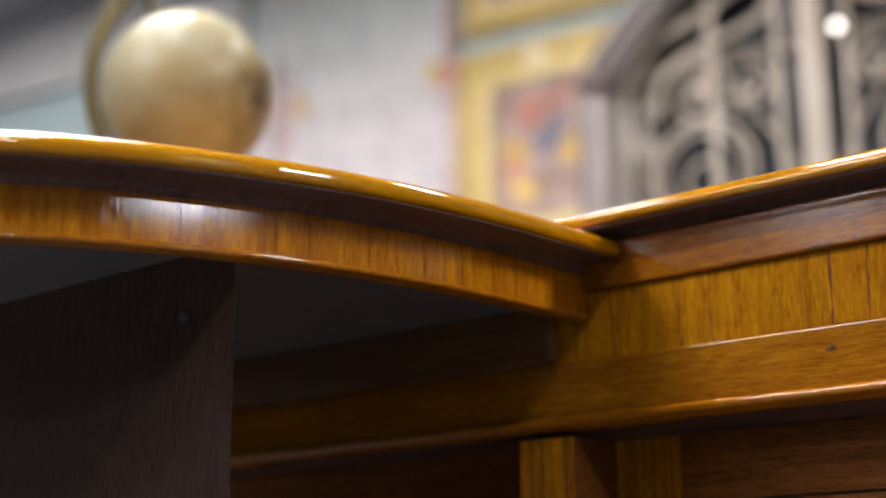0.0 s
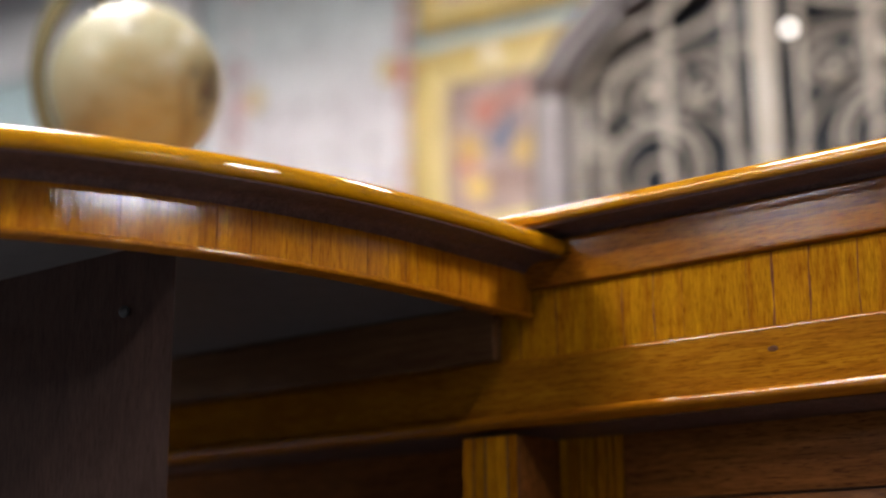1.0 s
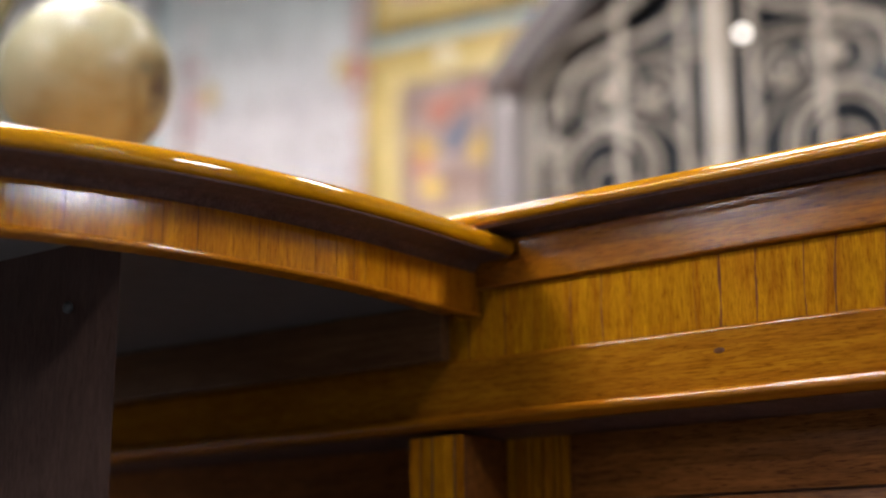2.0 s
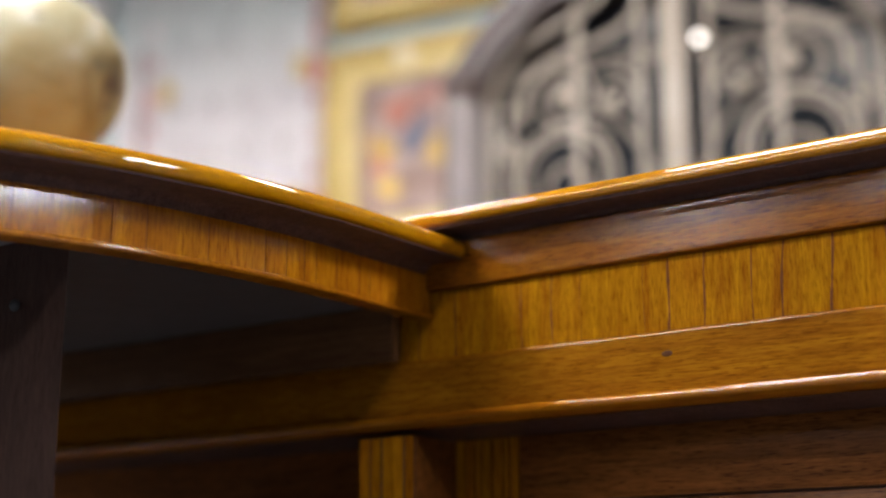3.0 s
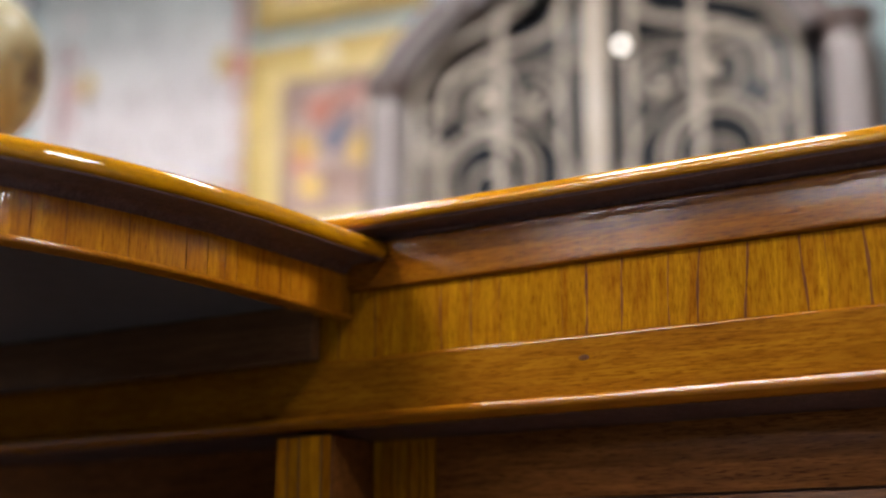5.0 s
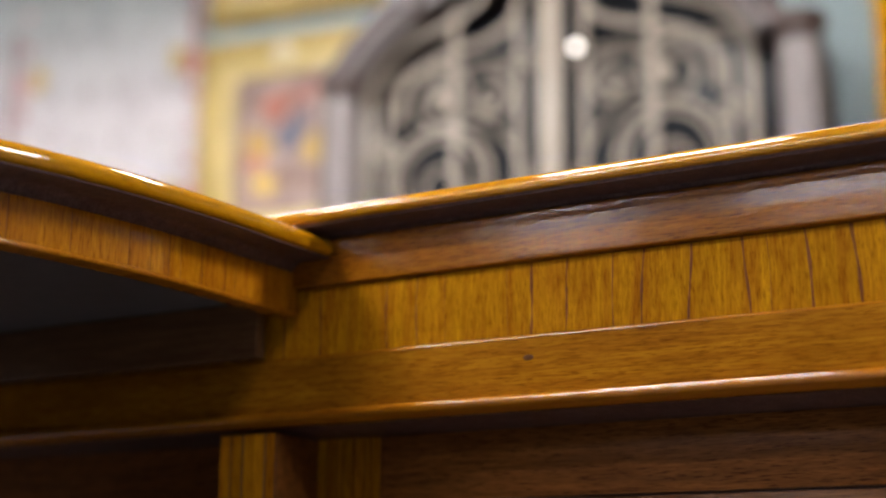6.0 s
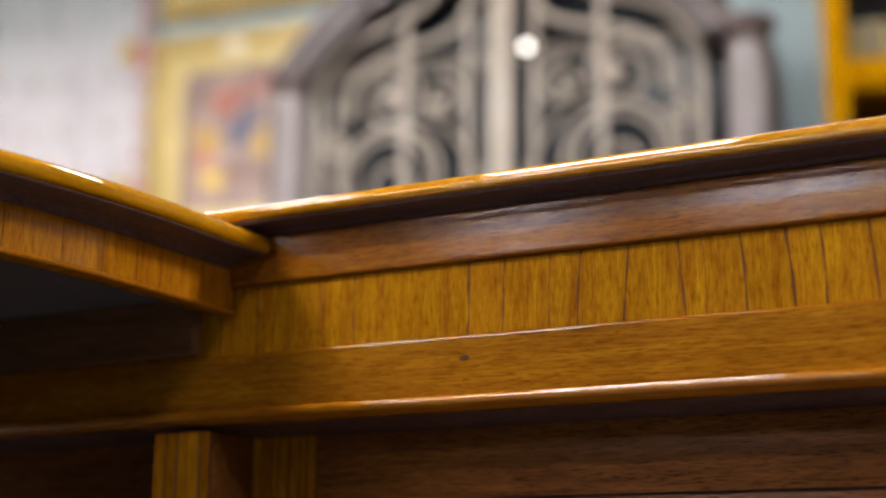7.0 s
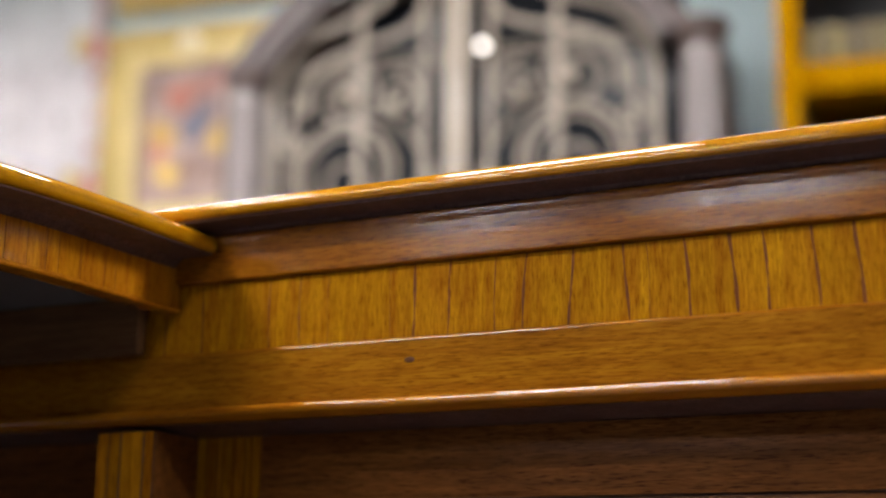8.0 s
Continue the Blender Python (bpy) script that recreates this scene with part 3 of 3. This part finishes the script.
left_border = plain("maroon_thread", (0.34, 0.19, 0.19), 0.8, 0, 80, 0.3)
for u, w, z0, z1, mat in ((-0.914, 0.017, 2.20, 2.67, left_border), (U1 - 0.012, 0.007, 1.5, 3.0, pink_thread), (U1 - 0.020, 0.014, 2.50, 2.75, red_thread)):
    strip = bmesh.new()
    edges = []
    for q in range(25):
        z = z0 + (z1 - z0) * q / 24
        sway, half = 0.006 * math.sin(q * 1.1), w * (0.75 + 0.25 * math.sin(q * 2.3))
        edges.append([strip.verts.new((u + sway + d * half, y, z)) for d, y in ((-1, -0.0335), (-1, -0.0365), (1, -0.0365), (1, -0.0335))])
    for a, b in zip(edges, edges[1:]):
        for q in range(4):
            strip.faces.new((a[q], a[(q + 1) % 4], b[(q + 1) % 4], b[q]))
    part("embroidered_border", strip, mat, hanging)

k = 0
for edge, s in ((U1 + 0.0, -1), (U0 + 0.165, 1)):
    for zi in range(9):
        z = 1.62 + zi * 0.14
        k += 1
        flower(edge + s * 0.03, z, 0.022, red_thread if zi % 2 else pink_thread, k)
    for z in (2.44, 1.90, 2.98):
        k += 1
        flower(edge + s * 0.03, z, 0.055, red_thread if s < 0 else pink_thread, k)
        flower(edge + s * 0.10, z + 0.02, 0.05, yellow_thread, k + 50)
for u in (-0.78, -0.62, -0.48, -0.275):
    for z in (1.7, 1.93, 2.17, 2.38, 2.6, 2.8):
        k += 1
        flower(u + (0.06 if int(z * 10) % 2 else 0.0), z, 0.017, grey_thread, k)

# fascia on the wall, below the ceiling
bulk = new("bulkhead", mesh_of(box(-4.6, -1.117, -0.060, -0.002, 2.836, 3.30, 0.004), "bulkhead", fascia_paint, False))
bulk.matrix_basis = NORTH
tagged(bulk, "pale grey painted fascia board on the wall below the ceiling", "bulkhead", "", "structure")

# ---- the arched portal with iron gates ----
GATE = pose(-0.92, 2.5, 0, 0, 0, TURN)
portal = thing("arched_portal", "dark mauve carved arch on rose columns framing iron gates", "portal", "", "", GATE)


def arch_band(r0, r1, zc, d0, d1, z_from, name, mat):
    """A curved band between two radii, from the capital on one side to the other."""
    bm4 = bmesh.new()
    n = 40
    rings4 = []
    for i in range(n + 1):
        half = math.acos(max(-1, min(1, (z_from - zc) / r1)))
        a = math.pi / 2 + half - 2 * half * i / n
        c, s = math.cos(a), math.sin(a)
        rings4.append([bm4.verts.new((c * r, d, zc + s * r)) for r, d in ((r0, d1), (r0, d0), (r1, d0), (r1, d1))])
    for a, b in zip(rings4, rings4[1:]):
        for j in range(4):
            bm4.faces.new((a[j], a[(j + 1) % 4], b[(j + 1) % 4], b[j]))
    bm4.faces.new(rings4[0])
    bm4.faces.new(rings4[-1])
    return part(name, bm4, mat, portal)


arch_band(0.812, 0.835, 1.60, -0.065, 0.30, 2.03, "arch_moulding", stone)
arch_band(0.793, 0.812, 1.60, -0.030, 0.30, 2.03, "arch_moulding", stone)
arch_band(0.771, 0.793, 1.60, -0.055, 0.30, 2.02, "arch_moulding", stone)
arch_band(0.757, 0.771, 1.60, -0.020, 0.30, 2.02, "arch_moulding", stone)
arch_band(0.735, 0.757, 1.60, -0.042, 0.30, 2.01, "arch_moulding", stone)
# added pale strips: highlights of the arch mouldings put into colour
arch_band(0.777, 0.786, 1.60, -0.062, -0.0551, 2.02, "arch_highlight", highlight_stone)
arch_band(0.742, 0.750, 1.60, -0.049, -0.0421, 2.01, "arch_highlight", highlight_stone)
for s, cu in ((-1, -0.675), (1, 0.73)):
    part("column", lathe([(0, 0.14), (0.072, 0.14), (0.066, 0.18), (0.060, 0.22), (0.058, 1.0), (0.054, 1.93), (0.058, 1.948), (0.054, 1.960), (0, 1.960)], 32, cu, 0.0), column_mat, portal, "polished rose marble column")
    part("column_base", box(cu - 0.09, cu + 0.09, -0.09, 0.09, 0.0, 0.145, 0.01), stone, portal)
    part("capital", lathe([(0, 1.961), (0.058, 1.961), (0.064, 1.972), (0.061, 1.984), (0.078, 2.005), (0.084, 2.022), (0.078, 2.04), (0, 2.04)], 32, cu, 0.0), stone, portal, "dark carved capital")
    part("jamb", box(min(s * 0.655, s * 0.79), max(s * 0.655, s * 0.79), 0.065, 0.36, 0.0, 2.0, 0.006), stone, portal, "dark jamb behind the column")
    part("rosette", ball(0.03, (s * 0.43, -0.07, 2.256), (1, 0.6, 1), 16, 10), column_mat, portal, "pale polished rosette")
part("back_panel", box(-0.66, 0.66, 0.16, 0.18, 0.0, 2.30), black_glass, portal, "almost black glass behind the gates")


def scroll(cu, cz, r, turns, start, direction, depth=0.0, rad=0.017):
    pts = []
    n = int(26 * turns)
    for i in range(n + 1):
        a = radians(start) + direction * 2 * math.pi * turns * i / n
        q5 = r * (1 - 0.80 * i / n)
        pts.append((cu + q5 * math.cos(a), depth, cz + q5 * math.sin(a)))
    return tube(pts, rad, 7, False, 0.7)


def bent(ctrl, rad, depth, s):
    """A rod bent smoothly through a few points of one leaf."""
    p = [Vector((s * u, depth, z)) for u, z in ctrl]
    p = [p[0] * 2 - p[1]] + p + [p[-1] * 2 - p[-2]]
    pts = []
    for a, b, c, d in zip(p, p[1:], p[2:], p[3:]):
        for k in range(6):
            t = k / 6
            pts.append((b * 2 + (c - a) * t + (a * 2 - b * 5 + c * 4 - d) * t * t + (b * 3 - a - c * 3 + d) * t ** 3) * 0.5)
    return tube(pts + [p[-2]], rad, 7, False, 0.7)


def hoop(cu, cz, r, rad=0.018, depth=0.0):
    return tube([(cu + r * math.cos(2 * math.pi * i / 36), depth, cz + r * math.sin(2 * math.pi * i / 36)) for i in range(36)], rad, 7, True, 0.7)


def gate(s):
    """One leaf; s: -1 or 1, the side of the middle on which it hangs."""
    leaf = thing("iron_gate", "cream-painted wrought iron gate leaf with scrolls", "gate", "gate leaves", "", GATE @ pose(0, 0.02, 0))

    def bar(u0, u1, z0, z1, d=0.02):
        return part("bar", box(min(s * u0, s * u1), max(s * u0, s * u1), -d, d, z0, z1, 0.004), iron, leaf)

    bar(0.002, 0.035, 0.02, 2.31, 0.016)
    bar(0.093, 0.113, 0.04, 2.27, 0.008)
    bar(0.295, 0.319, 0.04, 2.24, 0.008)
    bar(0.524, 0.538, 0.04, 1.975, 0.006)
    bar(0.583, 0.607, 0.02, 1.985, 0.010)
    for z, h in ((0.04, 0.02), (0.9, 0.02), (1.45, 0.02), (2.014, 0.009), (2.040, 0.009)):
        bar(0.036, 0.582, z, z + h, 0.005)
    part("scroll", bent([(0.594, 1.96), (0.575, 2.022), (0.525, 2.091), (0.455, 2.138), (0.354, 2.174), (0.255, 2.216), (0.20, 2.27)], 0.012, -0.012, s), iron, leaf)
    part("scroll", bent([(0.495, 1.88), (0.490, 1.974), (0.428, 2.050), (0.328, 2.089), (0.204, 2.118), (0.131, 2.161), (0.098, 2.24)], 0.012, 0.004, s), iron, leaf)
    part("scroll", scroll(s * 0.365, 1.945, 0.130, 1.8, 200 if s < 0 else -20, s, 0.012, 0.008), iron, leaf)
    part("scroll", hoop(s * 0.352, 1.690, 0.158, 0.009), iron, leaf)
    part("scroll", hoop(s * 0.352, 1.690, 0.124, 0.007), iron, leaf)
    part("scroll", hoop(s * 0.352, 1.665, 0.060, 0.008, 0.01), iron, leaf)
    part("scroll", scroll(s * 0.19, 1.925, 0.075, 1.5, 90, s, 0, 0.007), iron, leaf)
    part("scroll", bent([(0.06, 1.60), (0.09, 1.70), (0.15, 1.80), (0.22, 1.86), (0.29, 1.87)], 0.007, 0.012, s), iron, leaf)
    part("scroll", scroll(s * 0.525, 1.80, 0.050, 1.3, 90, -s, 0, 0.007), iron, leaf)
    part("scroll", hoop(s * 0.348, 1.28, 0.13, 0.012), iron, leaf)
    part("leaf_boss", ball(0.026, (s * 0.20, -0.015, 1.886), (1, 0.5, 1), 18, 10), iron, leaf, "cast leaf boss")
    part("leaf_boss", ball(0.034, (s * 0.345, -0.02, 1.925), (1, 0.5, 1), 18, 10), iron, leaf, "cast leaf boss")
    return leaf


gate(-1)
gate(1)
# bright spot on the gates, put in as an added glowing ball
lamp = thing("glow_spot", "small glowing ball on the iron gate, added for the bright spot there", "lamp", "", "", GATE @ pose(0.096, -0.04, 2.028))
part("glow_ball", ball(0.013, (0, 0, 0), (1, 1, 1), 20, 12), spot_glow, lamp, "glowing white ball")
part("holder", lathe([(0, 0.0), (0.008, 0.0), (0.008, 0.07), (0, 0.07)], 16), brass, lamp, "", True, pose(0, 0.012, 0, -90))

# ---- the bookcase ----
CASE = pose(0.013, 2.60, 0, 0, 0, TURN)
bookcase = thing("bookcase", "orange-brown wooden bookcase with glazed shelves of old books", "bookcase", "", "", CASE)
BW, BD = 1.15, 0.36
part("side", box(0.0, 0.018, 0.012, BD, 0.0, 2.6, 0.002), side_wood, bookcase, "pale brown side board")
part("side", box(BW - 0.018, BW, 0.012, BD, 0.0, 2.6, 0.002), side_wood, bookcase)
part("back", box(0.018, BW - 0.018, BD - 0.012, BD, 0.0, 2.6), case_back, bookcase)
for u in (0.0, BW - 0.062):
    part("stile", box(u, u + 0.062, -0.012, 0.0115, 0.0, 2.6, 0.003), orange_wood, bookcase, "bright orange-brown front upright")
for z, h in ((1.79, 0.086), (2.30, 0.06), (1.22, 0.06), (0.62, 0.06), (0.0, 0.12), (2.54, 0.06)):
    part("shelf", box(0.0625, BW - 0.0625, -0.008, BD - 0.0125, z, z + h, 0.003), orange_wood, bookcase, "orange-brown shelf with a deep front edge")
book_cols = [(0.17, 0.130, 0.06), (0.20, 0.155, 0.06), (0.14, 0.105, 0.055), (0.23, 0.175, 0.06), (0.12, 0.095, 0.06)]
book_mats = [plain("old_leather", c, 0.6, 0, 70, 0.25) for c in book_cols]
dark_books = [plain("dark_leather", c, 0.6, 0, 70, 0.25) for c in ((0.05, 0.055, 0.07), (0.07, 0.06, 0.06), (0.10, 0.09, 0.09))]
random.seed(11)
for z, tall, mats in ((1.876, 0.125, book_mats), (1.28, 0.42, dark_books)):
    u = 0.075
    while u < BW - 0.12:
        w = random.uniform(0.022, 0.040)
        h = tall * random.uniform(0.90, 1.0)
        dep = random.uniform(0.10, 0.13)
        book = thing("book", "old leather-bound book standing upright on the shelf", "book", "books on the shelf", "", CASE @ pose(u, 0.03, z))
        mt = random.choice(mats)
        part("cover", box(0, w, 0, dep, 0, h, 0.003), mt, book)
        part("spine_band", box(-0.0006, w + 0.0006, -0.002, 0.004, h * 0.72, h * 0.78), brass, book, "gilt band")
        u += w + 0.0015
